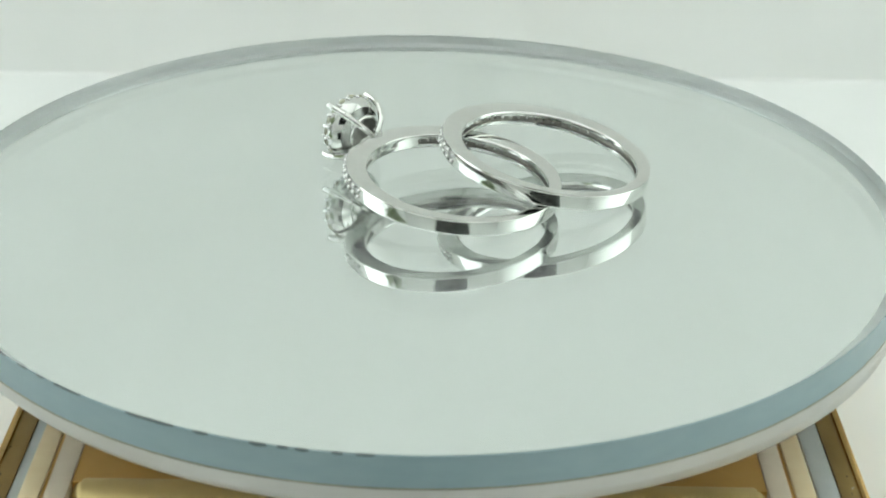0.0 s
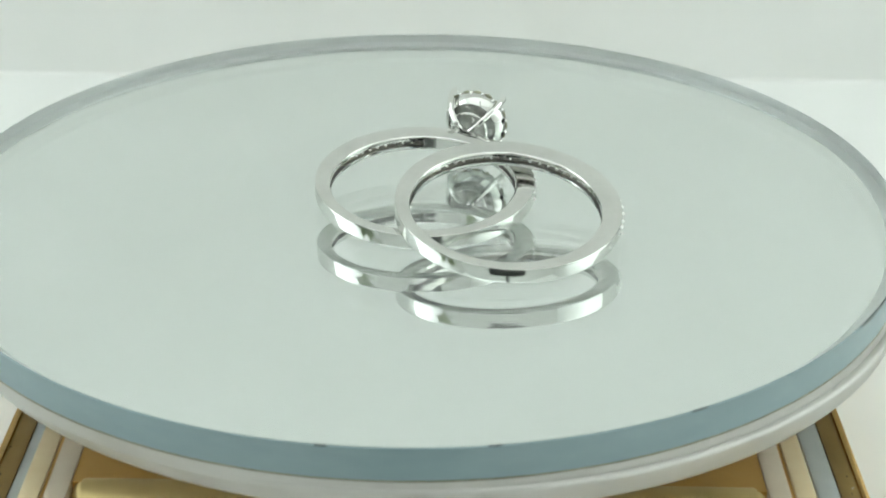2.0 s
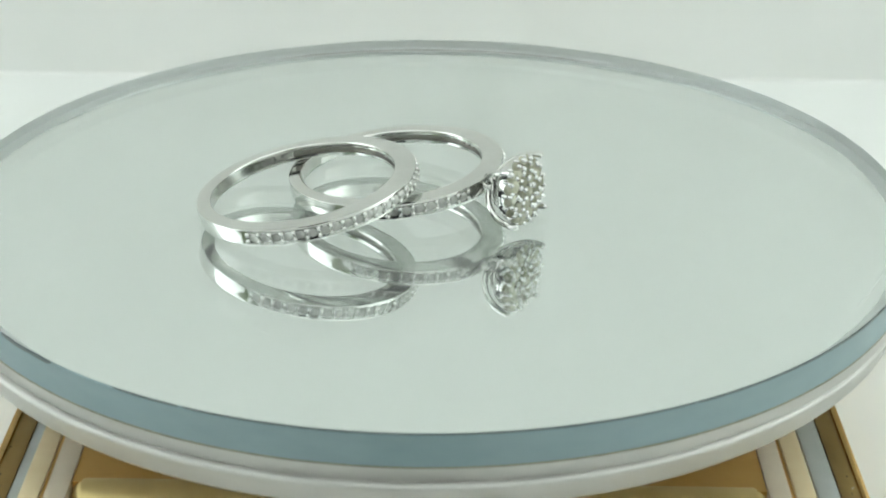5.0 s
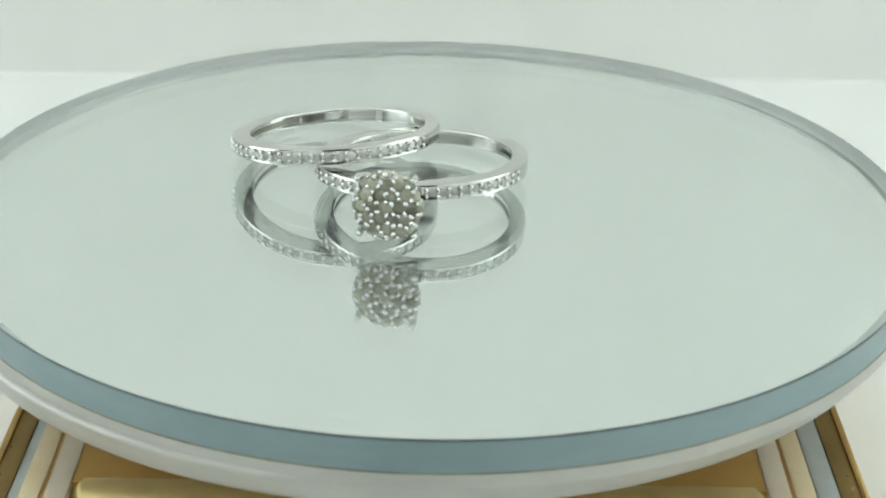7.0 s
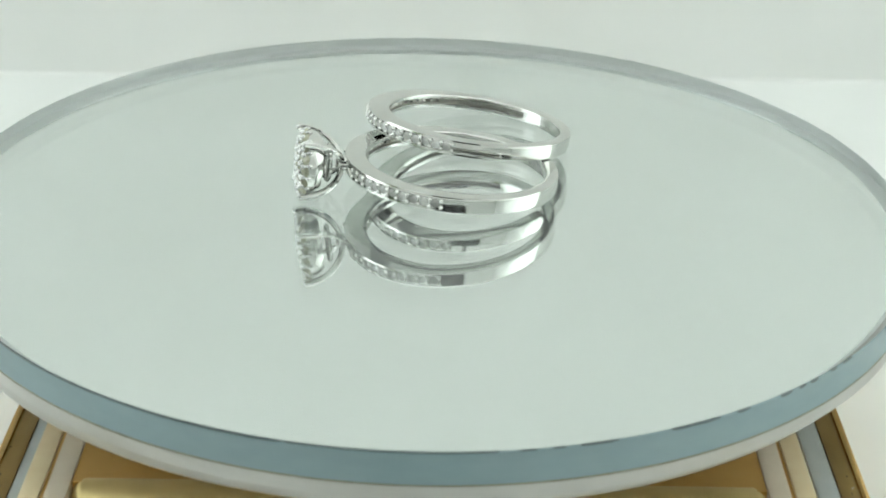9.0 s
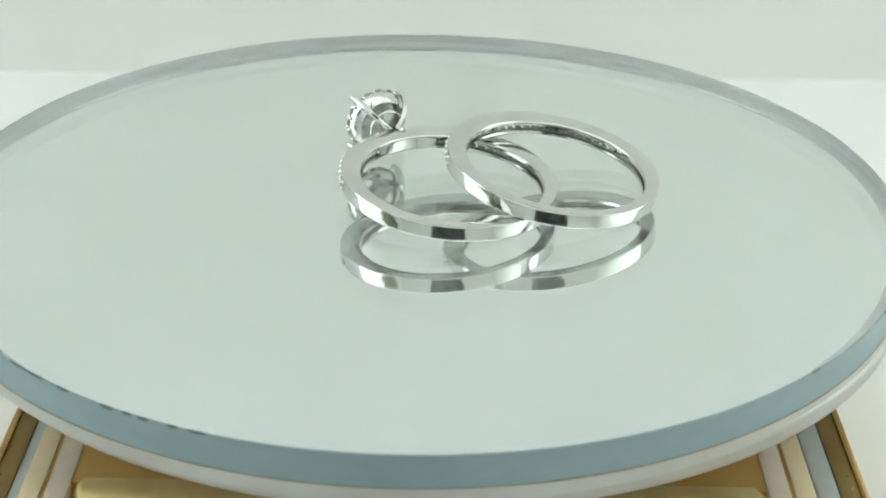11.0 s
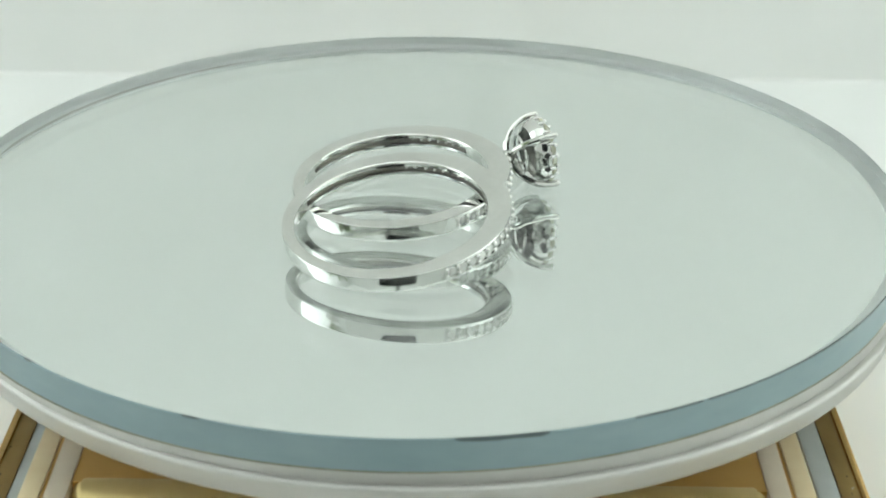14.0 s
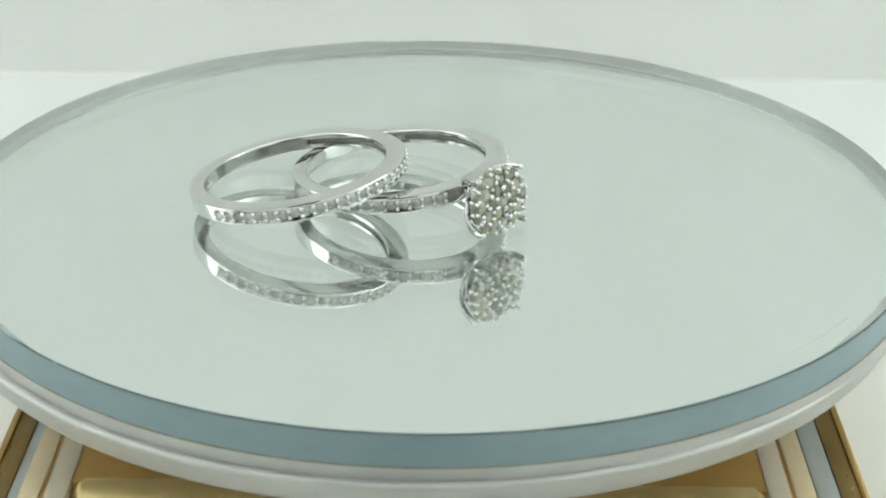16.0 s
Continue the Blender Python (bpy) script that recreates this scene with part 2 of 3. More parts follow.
def frame_ring(x0, y0, x1, y1, w, z0, z1, bevel):
    """A rectangular frame of width w inside the given rectangle."""
    bm = bmesh.new()
    loops = []
    prof = [(0, z0), (0, z1 - bevel), (bevel * 0.3, z1 - bevel * 0.3), (bevel, z1), (w - bevel, z1), (w - bevel * 0.3, z1 - bevel * 0.3), (w, z1 - bevel), (w, z0)]
    for d, z in prof:
        loops.append([bm.verts.new((x, y, z)) for x, y in ((x0 + d, y0 + d), (x1 - d, y0 + d), (x1 - d, y1 - d), (x0 + d, y1 - d))])
    for i in range(len(prof)):
        p, q = loops[i], loops[(i + 1) % len(prof)]
        for k in range(4):
            bm.faces.new((p[k], p[(k + 1) % 4], q[(k + 1) % 4], q[k]))
    return bm


def gold_stand():
    m = MM
    s = thing("display_turntable", pose(0.6 * m, 0, TABLE_Z + 0.6 * m), "square gold turntable base with stepped polished rims on the table", "turntable")
    top = STAND_Z - TABLE_Z - 0.6 * m
    part("plinth", box(-36.6 * m, -44.4 * m, 0, 36.6 * m, 39.4 * m, top - 3.4 * m, 0.4 * m), GOLD_DEEP, s)
    part("outer_rim", frame_ring(-37.2 * m, -45.0 * m, 37.45 * m, 40.0 * m, 0.7 * m, top - 5.0 * m, top + 0.1 * m, 0.26 * m), GOLD, s, "thin bright gold outer rim")
    # gutter: its dark reflection is put into the base colour
    part("rim_wall", frame_ring(-36.49 * m, -44.3 * m, 36.74 * m, 39.3 * m, 1.6 * m, top - 4.8 * m, top - 0.18 * m, 0.02 * m), GOLD_REFLECT_DARK, s, "polished gold gutter with a dark reflection painted into its colour")
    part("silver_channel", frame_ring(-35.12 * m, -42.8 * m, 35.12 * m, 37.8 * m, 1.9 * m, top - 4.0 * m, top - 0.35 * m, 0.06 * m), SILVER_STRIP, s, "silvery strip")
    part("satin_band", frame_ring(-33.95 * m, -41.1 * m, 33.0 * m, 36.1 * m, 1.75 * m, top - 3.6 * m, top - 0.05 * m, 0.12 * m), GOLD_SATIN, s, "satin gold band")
    part("groove", frame_ring(-32.19 * m, -39.3 * m, 31.24 * m, 34.5 * m, 0.34 * m, top - 3.6 * m, top - 0.30 * m, 0.03 * m), GOLD_DEEP, s)
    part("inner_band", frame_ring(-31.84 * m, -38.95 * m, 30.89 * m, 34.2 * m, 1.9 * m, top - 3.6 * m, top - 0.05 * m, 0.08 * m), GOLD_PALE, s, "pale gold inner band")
    part("top_panel", box(-29.93 * m, -30.2 * m, top - 3.3 * m, 28.98 * m, 32.5 * m, top - 0.20 * m, 0.06 * m), GOLD_DEEP, s, "recessed deep gold panel")
    bm = bmesh.new()
    rows = []
    ends = [radians(15 * k) for k in range(7)]
    across = [(-29.88 + 1.1 * (1 - math.cos(w)), 1.1 * (1 - math.sin(w))) for w in ends] + [(28.93 - 1.1 * (1 - math.cos(w)), 1.1 * (1 - math.sin(w))) for w in reversed(ends)]
    for k in range(-4, 13):
        e = radians(7.5 * max(k, 0))
        y = -30.1 - 2.4 * math.sin(e) + (0.9 * math.sin(radians(-22.5 * k)) if k < 0 else 0)
        z = -0.15 - 2.4 * (1 - math.cos(e)) - (0.25 * (1 - math.cos(radians(22.5 * k))) if k < 0 else 0)
        rows.append([bm.verts.new((x * m, y * m, top + (z - drop) * m)) for x, drop in across])
    for p, q in zip(rows, rows[1:]):
        for i in range(len(across) - 1):
            bm.faces.new((p[i], p[i + 1], q[i + 1], q[i]))
    # rounded edge, coloured brighter than the panel to paint its highlight
    part("front_roll", bm, GOLD_HIGHLIGHT, s, "rolled gold front edge with its highlight painted in", up=True)
    rng = random.Random(21)
    for k in range(9):
        y = rng.uniform(-33, -17) * m
        side = rng.choice((-1, 1))
        x = side * rng.uniform(35.2, 36.6) * m
        part("scuff", box(-0.09 * m, -0.04 * m, 0, 0.09 * m, 0.04 * m, 0.05 * m, 0.01 * m), SILVER_STRIP if k % 2 else HOLE, s, m=pose(x, y, top - 0.19 * m, 0, 0, rng.uniform(0, 180)))
    bm = turned([(0.0001, top - 1.0 * m), (9 * m, top - 1.0 * m), (9 * m, top + 5.5 * m), (0.0001, top + 5.5 * m)], 48)
    part("hub", bm, GOLD_DEEP, s)


gold_stand()

# ---- the turning disc ----
TILT = Matrix.Rotation(math.atan(0.0119), 4, "X") @ Matrix.Rotation(math.atan(0.0043), 4, "Y")
OFFSET = Matrix.Translation((-0.0086 * R, -0.0138 * R, 0))
DISC = OFFSET @ TILT
PLATTER_POSE = Matrix.Translation((0, 0, -3.55 * MM)) @ Matrix.Rotation(0.0017, 4, "X") @ Matrix.Rotation(0.0062, 4, "Y")


def round_mirror():
    mir = thing("round_mirror", DISC, "round glass mirror disc with polished blue-grey edge", "mirror")
    a = 0.08 * MM
    bm = turned([(R, -GLASS), (R, -a), (R - a, 0)], 256)
    plate = part("glass_edge", bm, EDGE, mir, "polished blue-grey glass edge", angle=20)
    face = part("glass_face", turned([(0.00001, 0), (R * 0.5, 0), (R - a, 0)], 256), CLEAR, mir, "clear glass front of the mirror", up=True)
    face.visible_shadow = False
    part("silvering", turned([(0.00001, -GLASS), (R * 0.5, -GLASS), (R * 0.967, -GLASS)], 256), MIRROR, mir, "silvered mirror coating", up=True)
    part("bare_margin", turned([(R * 0.967, -GLASS), (R - 0.06 * MM, -GLASS), (R - 0.06 * MM, -a)], 256), EDGE_INSIDE, mir, "pale unsilvered margin inside the edge", angle=20)
    part("backing", turned([(0.00001, -GLASS - 0.03 * MM), (R - 0.08 * MM, -GLASS - 0.03 * MM), (R - 0.05 * MM, -GLASS - 0.12 * MM), (R - 0.08 * MM, -GLASS - 0.3 * MM), (0.00001, -GLASS - 0.3 * MM)], 256), PAINT, mir, "yellowish painted back of the mirror")
    part("mount_ring", turned([(R * 0.95, -GLASS - 0.31 * MM), (R + 0.010 * MM, -GLASS - 0.31 * MM), (R + 0.010 * MM, -3.00 * MM), (R + 0.035 * MM, -3.01 * MM), (R + 0.03 * MM, -3.3 * MM), (R - 0.02 * MM, -4.2 * MM), (R * 0.95, -4.2 * MM)], 256, closed=True), PLATTER, mir, "pale metal mounting ring under the glass", angle=50)
    part("paint_line", turned([(R + 0.012 * MM, -2.84 * MM), (R + 0.03 * MM, -2.87 * MM), (R + 0.03 * MM, -3.00 * MM)], 256), PAINT, mir, "dark olive paint line round the edge")
    for rr, a0, a1 in ((0.955, 137, 151),):
        bm = turned([(R * rr, 0.01 * MM), (R * rr + 0.03 * MM, 0.01 * MM)], 24, a0=a0, a1=a1)
        part("scratch", bm, EDGE_INSIDE, mir, "fine curved scratch", up=True)
    rng = random.Random(4)
    spans = [(32.7, 41.5, 0.26), (6.5, 8.3, 0.08), (58, 108, 0.05), (108.2, 170, 0.10), (170.1, 205, 0.11), (205.2, 225, 0.06)]
    ang = 227.0
    while ang < 238:
        w = rng.uniform(0.8, 4.0)
        spans.append((ang, ang + w, rng.uniform(0.04, 0.12)))
        ang += w + rng.uniform(0.4, 3)
    spans += [(242.0, 247.4, 0.15), (249.4, 251.0, 0.17), (255.1, 256.8, 0.24), (257.8, 258.9, 0.17), (259.5, 260.8, 0.19), (262.9, 264.0, 0.16), (265.1, 266.9, 0.15)]
    spans.append((50, 57.5, 0.06))
    for a0 in (-30, -14):
        spans.append((a0, a0 + rng.uniform(0.7, 3.2), rng.uniform(0.05, 0.14)))
    for a0, a1, d in spans:
        n = max(3, int((a1 - a0) / 0.7))
        bm = bmesh.new()
        rows = []
        for i in range(n + 1):
            t = radians(a0 + (a1 - a0) * i / n)
            dd = d * MM * (0.35 if i in (0, n) else rng.uniform(0.75, 1.1))
            ro = R + 0.012 * MM
            rows.append([bm.verts.new((r * math.cos(t), r * math.sin(t), z)) for r, z in ((ro, -a - dd), (ro, -a * 0.8), (R - a * 0.8, 0.012 * MM), (R - a, 0.012 * MM))])
        for p, q in zip(rows, rows[1:]):
            for k in range(3):
                bm.faces.new((p[k], q[k], q[k + 1], p[k + 1]))
        part("edge_chip", bm, ARRIS, mir, "dark ground nick along the edge")
    for k in range(5):
        rr, t = R * math.sqrt(rng.uniform(0.15, 0.95)), rng.uniform(0, 2 * math.pi)
        bm = ball(0.035 * MM * rng.uniform(0.6, 1.5), 1)
        part("dust_speck", bm, PAINT_PALE, mir, "tiny dust speck", m=pose(rr * math.cos(t), rr * math.sin(t), 0.02 * MM) @ Matrix.Diagonal((rng.uniform(1, 2.5), 1, 0.5, 1)))
    return mir


def platter():
    pl = thing("turntable_platter", PLATTER_POSE, "thin round silvery turntable platter under the mirror", "turntable platter")
    h = 2.45 * MM
    r = R / MM
    side = [(r * 0.9, -0.40), (r - 1.1, -0.40), (r - 0.6, -0.12), (r - 0.2, -0.14), (r - 0.02, -0.25), (r + 0.03, -0.42), (r, -0.65),
            (r - 0.2, -1.3), (r - 0.42, -2.1), (r - 0.5, -2.38), (r - 0.7, -2.45), (r * 0.9, -2.45)]
    side = [(x * MM, z * MM) for x, z in side]
    part("rim", turned(side, 256, closed=True), PLATTER, pl, angle=60)
    part("plate", turned([(0.00001, -0.30 * MM), (R * 0.899, -0.30 * MM), (R * 0.899, -h + 0.1 * MM), (0.00001, -h + 0.1 * MM)], 128), PLATTER, pl)
    part("spindle", turned([(0.00001, -h + 0.05 * MM), (5 * MM, -h + 0.05 * MM), (5 * MM, -5.2 * MM), (0.00001, -5.2 * MM)], 48), GOLD_DEEP, pl)
    return pl


MIRROR_DISC = round_mirror()
PLATTER_DISC = platter()

# ---- the rings ----
RO, RI, HALF = 10.42 * MM, 8.72 * MM, 0.765 * MM
SHIFT = 0.51 * MM       # the finger hole sits this far towards the back, so the front is thicker


def hole_radius(deg):
    t = radians(deg)
    return -SHIFT * math.cos(t) + math.sqrt(RI ** 2 - (SHIFT * math.sin(t)) ** 2)



def shank(arcs, inner_arcs):
    """A flat-sided band; over the arcs its outside is cut down for stones and its inside is hollowed."""
    b, c, ci = 0.10 * MM, 0.54 * MM, 0.28 * MM
    bm = bmesh.new()
    angles = [i * 1.5 for i in range(240)]
    for lo, hi in list(arcs) + list(inner_arcs):
        for e in (lo, hi):
            angles += [(e - 0.08) % 360, (e + 0.08) % 360]
    angles = sorted(set(round(a, 3) for a in angles))

    def cut(a, spans):
        return any(lo <= a <= hi or lo <= a - 360 <= hi for lo, hi in spans)

    rows = []
    crown = 0.046 * MM
    h = HALF

    def out(z):
        return RO - crown * (z / h) ** 2

    def depth(deg):
        best = 0.0006
        for lo, hi in inner_arcs:
            for a in (deg, deg - 360):
                if lo <= a <= hi:
                    end = lo if a - lo < hi - a else hi
                    near = 2.0 if abs(end) < 60 else (3.0 if end < 0 else 12.0)
                    t = min(1.0, min(a - lo, hi - a) / near)
                    best = max(best, 0.36 * t * t * (3 - 2 * t))
        return best

    groove = set()
    for deg in angles:
        do = (0.11 if cut(deg, arcs) else 0.0006) * MM
        di = depth(deg) * MM
        cc, m = c - 0.01 * MM, 0.25 * MM
        ri, bi, bz = hole_radius(deg), 0.26 * MM, h - ci - 0.26 * MM
        prof = [(out(h) - b * 0.25, -h + b * 0.2), (out(h - b), -h + b), (out(c), -c), (out(cc) - do, -cc), (out(m) - do, -m), (RO - do, 0), (out(m) - do, m), (out(cc) - do, cc), (out(c), c),
                (out(h - b), h - b), (out(h) - b * 0.25, h - b * 0.2), (out(h) - b, h),
                (ri + bi, h), *[(ri + bi * (1 - math.sin(radians(k))), h - bz * (1 - math.cos(radians(k)))) for k in (20, 40, 60, 78)], (ri, ci + 0.26 * MM),
                (ri, ci), (ri + di, ci - 0.01 * MM), (ri + di, -ci + 0.01 * MM), (ri, -ci),
                (ri, -ci - 0.26 * MM), *[(ri + bi * (1 - math.sin(radians(k))), -h + bz * (1 - math.cos(radians(k)))) for k in (78, 60, 40, 20)], (ri + bi, -h), (out(h) - b, -h)]
        t = radians(deg)
        rows.append([bm.verts.new((r * math.cos(t), r * math.sin(t), z)) for r, z in prof])
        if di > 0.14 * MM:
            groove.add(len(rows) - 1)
    n = len(rows[0])
    for i in range(len(rows)):
        p, q = rows[i], rows[(i + 1) % len(rows)]
        for j in range(n):
            k = (j + 1) % n
            face = bm.faces.new((p[j], q[j], q[k], p[k]))
            # faces of the hollow take the metal with shade in its colour
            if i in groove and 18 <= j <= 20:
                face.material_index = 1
    return bm


STONE = mesh_of("melee_stone", brilliant(0.43 * MM), DIAMOND, 5)
PAVE_STONE = mesh_of("cluster_stone", brilliant(0.60 * MM), CHAMPAGNE, 5)
BEAD = mesh_of("bead", ball(0.255 * MM), BEAD_METAL, 180)
CLUSTER_BEAD = mesh_of("cluster_bead", ball(0.29 * MM), BEAD_METAL, 180)


def pave(ring, lo, hi, count, rng):
    """Stones in the channel between two angles, with pairs of beads between them."""
    step = (hi - lo) / count
    for i in range(count):
        a = lo + step * (i + 0.5)
        m = pose(0, 0, 0, 0, 0, a) @ Matrix.Translation((RO - 0.13 * MM, 0, 0)) @ pose(0, 0, 0, rng.uniform(-4, 4), 90 + rng.uniform(-4, 4), 0) @ pose(0, 0, 0, 0, 0, rng.uniform(0, 45))
        part("diamond", STONE, None, ring, m=m)
    for i in range(count + 1):
        a = lo + step * i
        for z in (-0.31, 0.31):
            m = pose(0, 0, 0, 0, 0, a + rng.uniform(-0.15, 0.15)) @ Matrix.Translation((RO - 0.015 * MM, 0, z * MM))
            part("bead", BEAD, None, ring, m=m)
    # backs of the settings, seen in the hollow inside
    bm = bmesh.new()
    for i in range(count):
        a = radians(lo + step * (i + 0.5))
        bmesh.ops.create_cone(bm, cap_ends=True, segments=4, radius1=0.24 * MM, radius2=0.05 * MM, depth=0.34 * MM,
                              matrix=Matrix.Rotation(a, 4, "Z") @ Matrix.Translation((hole_radius(math.degrees(a)) + 0.26 * MM, 0, 0.14 * MM)) @ Matrix.Rotation(radians(rng.uniform(-8, 8)), 4, "X"))
    tagged(part("setting_back", bm, BEAD_METAL, ring), kind="stuff")


def ring_frame(x, y, z, nx, ny, azimuth):
    n = Vector((nx, ny, 1)).normalized()
    d = Vector((math.cos(radians(azimuth)), math.sin(radians(azimuth)), 0))
    d = (d - n * d.dot(n)).normalized()
    s = n.cross(d)
    m = Matrix((d, s, n)).transposed().to_4x4()
    return Matrix.Translation((x * R, y * R, z * R)) @ m


def wedding_band(m):
    rng = random.Random(7)
    ring = thing("wedding_band", m, "white gold wedding band with a pave diamond row, leaning tilted", "ring")
    part("band", shank([(-75, 80)], [(-132, 150)]), [SILVER_GOLD, GROOVE_SHADED], ring, angle=25)
    pave(ring, -74, 79, 25, rng)
    # unreadable hallmark stamped inside
    for k in range(5):
        a = 150 + k * 5
        bm = box(-0.02 * MM, -0.28 * MM, -0.22 * MM, 0.02 * MM, 0.28 * MM, 0.22 * MM)
        part("hallmark", bm, INNER_METAL, ring, m=pose(0, 0, 0, 0, 0, a) @ Matrix.Translation((hole_radius(a) + 0.01 * MM, 0, 0)))
    return ring


def engagement_ring(m):
    rng = random.Random(11)
    ring = thing("engagement_ring", m, "white gold engagement ring with champagne diamond cluster head on the mirror", "ring")
    part("band", shank([(14, 75), (-79, -14)], [(22, 143), (-135, -22)]), [SILVER_GOLD, GROOVE_SHADED], ring, angle=25)
    pave(ring, 15, 74.5, 10, rng)
    pave(ring, -78.5, -15, 10, rng)
    M = MM
    # pegs under the head
    part("head_base", tube([(RO - 0.4 * M, 0, 0), (RO + 0.5 * M, 0, 0), (RO + 0.9 * M, 0, 0)], [0.75 * M, 0.72 * M, 0.5 * M], 14), SILVER_GOLD, ring)
    X0, X1, W = RO + 0.32 * M, 14.55 * M, 2.62 * M
    for sy in (-1, 1):
        for sz in (-1, 1):
            pts = []
            for k in range(9):
                t = k / 8
                flare = math.sin(t * math.pi / 2) ** 0.72
                pts.append((X0 + (X1 + 0.25 * M - X0) * t ** 1.45, sy * W * flare, sz * W * flare))
            part("prong", tube(pts, [0.30 * M + 0.02 * M * k / 8 for k in range(9)], 10), SILVER_GOLD, ring)
            part("claw", CLUSTER_BEAD, None, ring, m=Matrix.Translation((X1 + 0.26 * M, sy * W * 0.985, sz * W * 0.985)) @ Matrix.Diagonal((1.2, 1.1, 1.1, 1)))
    # gallery ring and cup: turned round the head's own axis
    axis = pose(0, 0, 0, 0, 90, 0)
    part("gallery_ring", turned([(1.75 * M, 0.22 * M), (1.95 * M, 0.0), (1.75 * M, -0.22 * M), (1.55 * M, 0.0)], 40, closed=True), SILVER_GOLD, ring, m=Matrix.Translation((X0 + 1.35 * M, 0, 0)) @ axis, angle=180)
    cup = turned([(2.50 * M, -1.72 * M), (2.86 * M, -1.35 * M), (3.08 * M, -0.9 * M), (3.13 * M, -0.22 * M), (2.92 * M, -0.20 * M), (2.80 * M, -0.8 * M), (2.66 * M, -1.25 * M), (2.40 * M, -1.55 * M)], 48, closed=True)
    cup = part("cup", cup, SILVER_GOLD, ring, m=Matrix.Translation((X1, 0, 0)) @ axis)
    # two drilled holes joined by a fine saw line on one side of the cup
    for a in (256.5, 283.5):
        hole = turned([(0.00001, 0.035 * M), (0.29 * M, 0.035 * M), (0.32 * M, -0.08 * M)], 16)
        part("drilled_hole", hole, HOLE, cup, m=pose(0, 0, 0, 0, 0, a) @ Matrix.Translation((3.09 * M, 0, -0.74 * M)) @ pose(0, 0, 0, 0, 90, 0))
    line = [(3.09 * M * math.cos(radians(a)), 3.09 * M * math.sin(radians(a)), -0.74 * M) for a in range(256, 297, 4)]
    part("saw_line", tube(line, [0.045 * M] * len(line), 6), HOLE, cup)
    dome = turned([(0.00001, 0.38 * M)] + [(3.1 * M * k / 6, 0.38 * M * (1 - (k / 6) ** 2) - 0.02 * M) for k in range(1, 7)] + [(2.9 * M, -0.55 * M), (0.00001, -0.75 * M)], 40)
    part("pave_plate", dome, INNER_METAL, ring, m=Matrix.Translation((X1 - 0.12 * M, 0, 0)) @ axis)

    def on_dome(u, v, lift):
        rr = (u * u + v * v) / (3.2 * M) ** 2
        n = Vector((1, u * 0.09 / M, v * 0.09 / M)).normalized()
        p = Vector((X1 - 0.06 * M + 0.40 * M * (1 - rr), u, v)) + n * lift
        return Matrix.Translation(p) @ n.to_track_quat("Z", "Y").to_matrix().to_4x4()

    pitch = 1.22 * M
    spots = []
    for i in range(-3, 4):
        for j in range(-3, 4):
            u, v = pitch * (i + j / 2), pitch * j * math.sqrt(3) / 2
            if u * u + v * v < (2.75 * M) ** 2:
                spots.append((u, v))
                part("diamond", PAVE_STONE, None, ring, "champagne diamond", m=on_dome(u, v, 0.02 * M) @ pose(0, 0, 0, rng.uniform(-5, 5), rng.uniform(-5, 5), rng.uniform(0, 45)))
            for du, dv in ((pitch / 2, pitch * 0.2887), (0, pitch * 0.5774)):
                bu, bv = u + du, v + dv
                if bu * bu + bv * bv < (2.85 * M) ** 2:
                    part("bead", CLUSTER_BEAD, None, ring, m=on_dome(bu + rng.uniform(-0.2, 0.2) * M, bv + rng.uniform(-0.2, 0.2) * M, 0.12 * M) @ pose(0, 0, 0, 0, 0, rng.uniform(0, 180)) @ Matrix.Diagonal((rng.uniform(0.85, 1.35), rng.uniform(0.8, 1.05), 1.2, 1)))
    # stones and beads round the rim, tilted outwards
    for k in range(16):
        a = radians(22.5 * k)
        n = Vector((1.05, math.cos(a), math.sin(a))).normalized()
        p = Vector((X1 - 0.02 * M, 2.95 * M * math.cos(a), 2.98 * M * math.sin(a)))
        part("diamond", PAVE_STONE, None, ring, "champagne diamond", m=Matrix.Translation(p) @ n.to_track_quat("Z", "Y").to_matrix().to_4x4() @ pose(0, 0, 0, rng.uniform(-5, 5), 0, rng.uniform(0, 45)) @ Matrix.Diagonal((0.78, 0.78, 0.78, 1)))
        b = a + radians(11.25)
        part("bead", CLUSTER_BEAD, None, ring, m=Matrix.Translation((X1 - 0.32 * M, 3.16 * M * math.cos(b), 3.16 * M * math.sin(b))) @ Matrix.Diagonal((1.2, 0.75, 0.75, 1)))
    for k in range(18):
        a = radians(20 * k + 10)
        if abs(math.sin(2 * a)) < 0.93:
            part("bead", CLUSTER_BEAD, None, ring, m=on_dome(2.92 * M * math.cos(a), 2.92 * M * math.sin(a), 0.16 * M) @ Matrix.Diagonal((0.85, 0.85, 1.2, 1)))
    return ring


BAND_POSE = ring_frame(0.2535, 0.0794, 0.0553, 0.1785, -0.0276, 129)
HEAD_POSE = ring_frame(0.0580, -0.0233, 0.0410, 0.1075, -0.0406, 138.0)
BAND = wedding_band(BAND_POSE)
HEAD_RING = engagement_ring(HEAD_POSE)


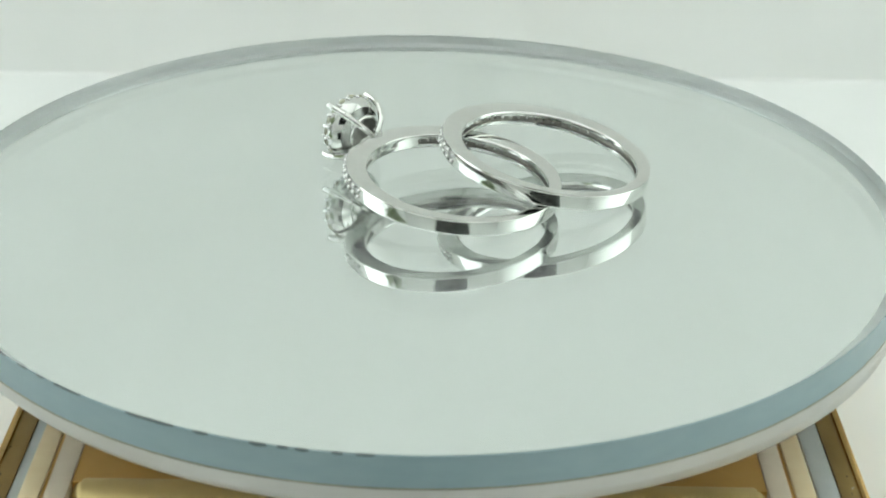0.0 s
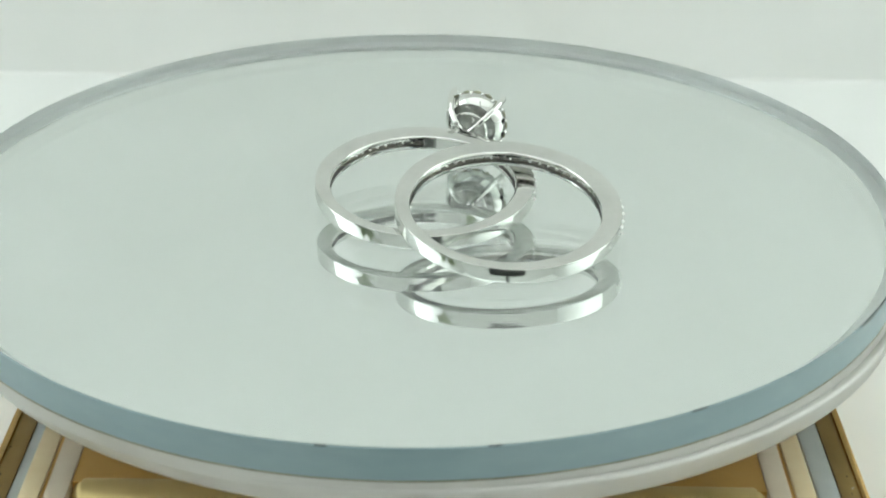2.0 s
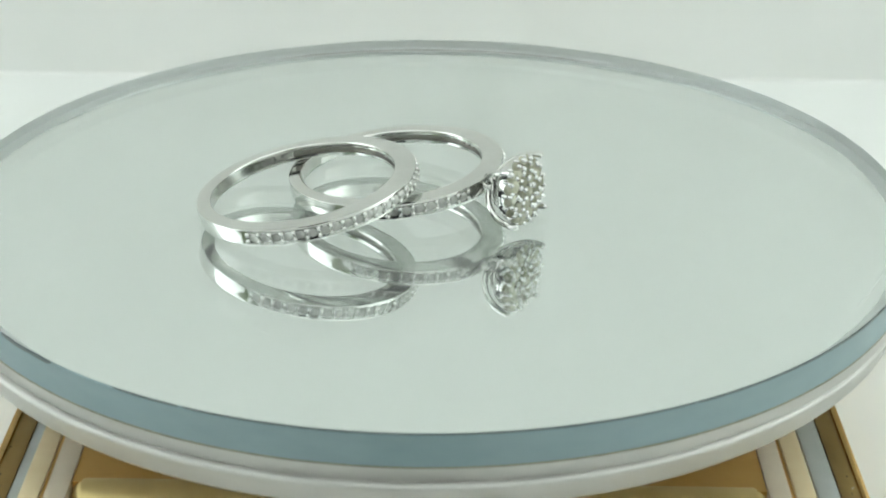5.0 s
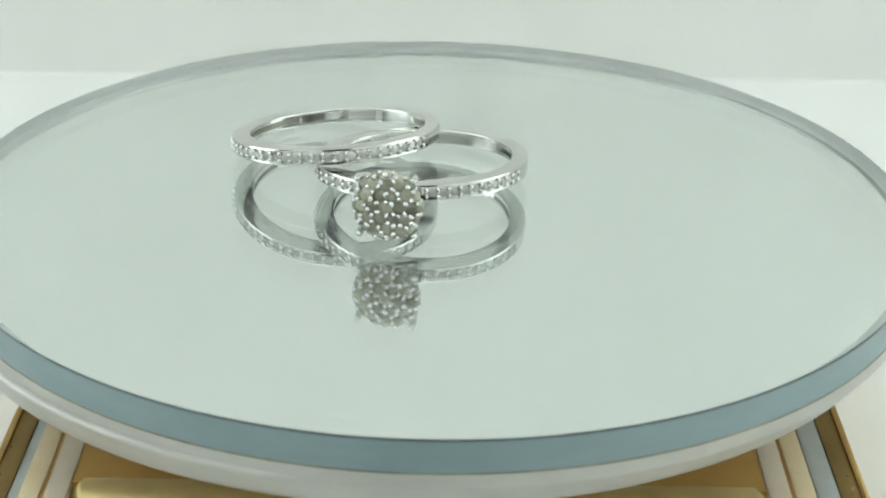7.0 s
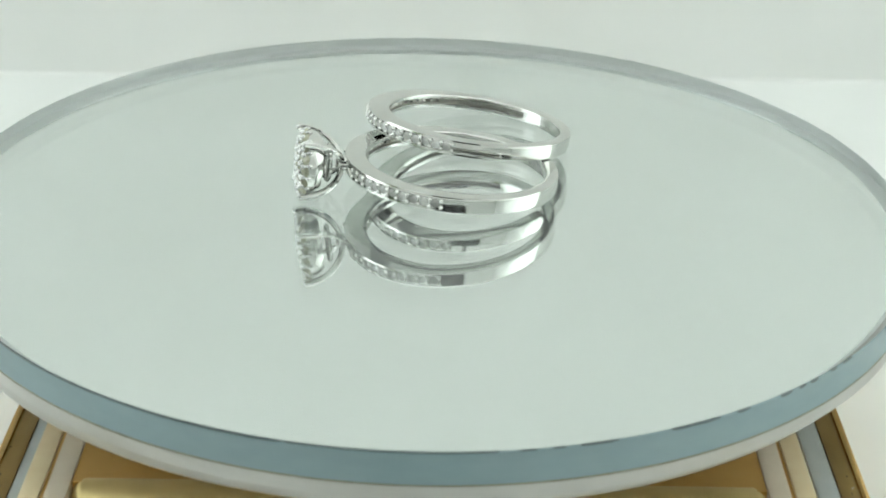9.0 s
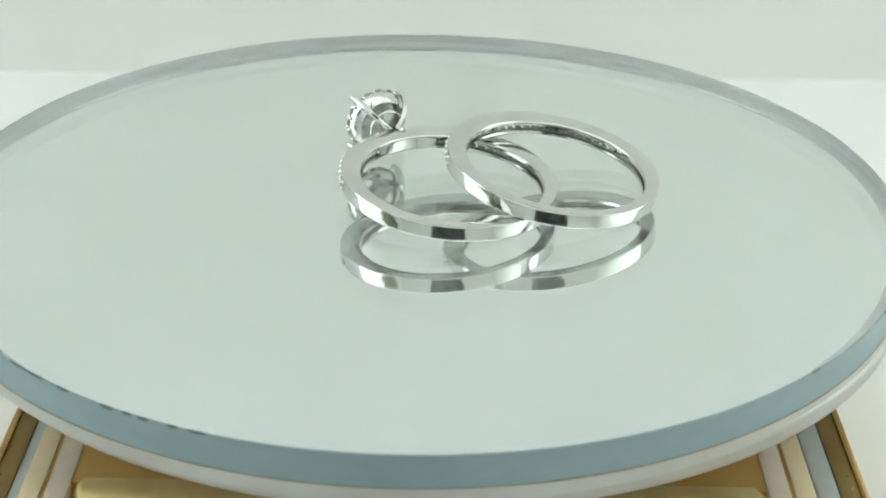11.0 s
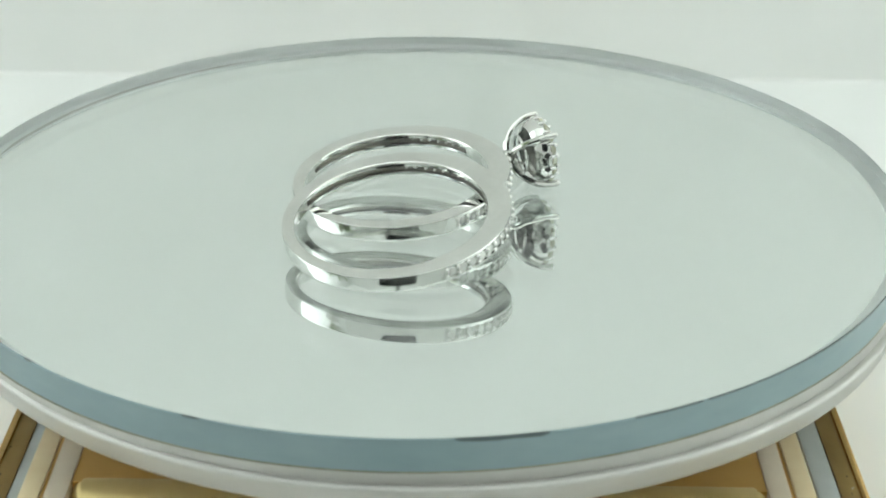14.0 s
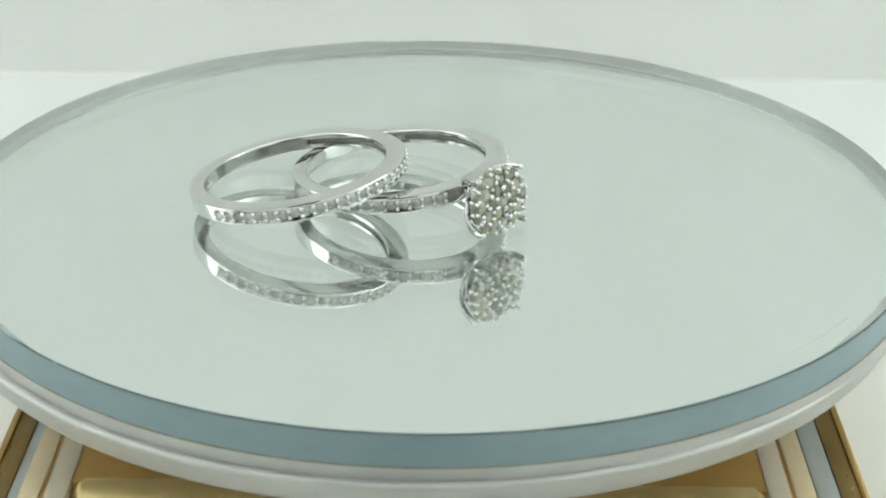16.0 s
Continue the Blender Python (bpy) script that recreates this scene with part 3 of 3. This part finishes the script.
# ---- what the rings mirror: the black camera on its boom, and the softboxes ----
def film_camera():
    c = thing("camera_on_boom", look(EYE, AIM), "black camera hanging from a thin boom rod", "camera")
    part("body", box(-0.060, -0.044, 0.030, 0.060, 0.066, 0.085, 0.022), BLACK, c)
    part("lens_barrel", turned([(0.020, 0.004), (0.027, 0.002), (0.028, 0.006), (0.028, 0.030), (0.010, 0.030), (0.010, 0.012)], 48, closed=True), BLACK, c)
    part("lens_glass", turned([(0.0001, 0.013), (0.0099, 0.014)], 32), LENS_GLASS, c)
    part("rod", tube([(0, 0.040 + 0.902 * k, 0.052 + 0.432 * k) for k in (0, 0.2, 0.455)], [0.0065, 0.0065, 0.0065], 16), BLACK, c)


film_camera()


def softbox(m):
    s = thing("softbox", m, "black cloth softbox with a white front beside the table", "softbox", "softboxes")
    part("shell", turned([(0.24, 0.004), (0.245, 0.004), (0.06, 0.16), (0.05, 0.16)], 4, closed=True), FABRIC, s, m=pose(0, 0, 0, 0, 0, 45))
    part("pole", tube([(0, 0, 0.12), (0, -0.1, 0.20), (0, -0.95, 0.22)], [0.01] * 3, 12), FABRIC, s)


def potted_plant():
    rng = random.Random(3)
    p = thing("potted_plant", pose(-0.30, -0.16, TABLE_Z + 0.0006), "small green potted plant on the white table", "plant")
    part("pot", turned([(0.0001, 0), (0.032, 0), (0.042, 0.075), (0.044, 0.08), (0.039, 0.08), (0.036, 0.066), (0.0001, 0.066)], 32), POT, p)
    for k in range(44):
        a, e = rng.uniform(0, 360), rng.uniform(35, 88)
        ln, w = rng.uniform(0.05, 0.11), rng.uniform(0.008, 0.016)
        base = 0.07 + rng.uniform(0, 0.13)
        bm = bmesh.new()
        rows = []
        for i in range(6):
            t = i / 5
            hw = w * math.sin(math.pi * min(1, 0.08 + t * 0.92)) + 0.0006
            x, z = ln * t, -0.25 * ln * t * t
            rows.append([bm.verts.new((x, -hw, z + 0.15 * hw)), bm.verts.new((x, 0, z)), bm.verts.new((x, hw, z + 0.15 * hw))])
        for q, r in zip(rows, rows[1:]):
            for j in range(2):
                bm.faces.new((q[j], r[j], r[j + 1], q[j + 1]))
        part("leaf", bm, LEAF, p, m=pose(0, 0, base, 0, 0, a) @ pose(0.004, 0, 0, 0, -e * 0.7, 0))
    part("stem", tube([(0, 0, 0.06), (0.003, 0.002, 0.14), (0, 0, 0.21)], [0.004, 0.003, 0.001], 8), LEAF, p)


potted_plant()


def plug():
    # invented block out of view, gives the platter front a dark reflection
    b = part("reflected_block", box(-0.0145, -0.022, 0, 0.0145, 0.022, 0.021, 0.003), BLOCK_BLACK, m=pose(0, -0.112, TABLE_Z + 0.0006))
    tagged(b, "added black block out of view, there to darken the platter's reflection", "plug")


plug()
softbox(LEFT_LAMP @ pose(0, 0, 0.004))
softbox(RIGHT_LAMP @ pose(0, 0, 0.004))


def motions():
    steps = [k / 10 for k in range(161)]
    for ob, m in ((MIRROR_DISC, DISC), (PLATTER_DISC, PLATTER_POSE), (BAND, BAND_POSE), (HEAD_RING, HEAD_POSE)):
        walk(ob, [(t, pose(0, 0, 0, 0, 0, -SPIN * t) @ m) for t in steps])


motions()
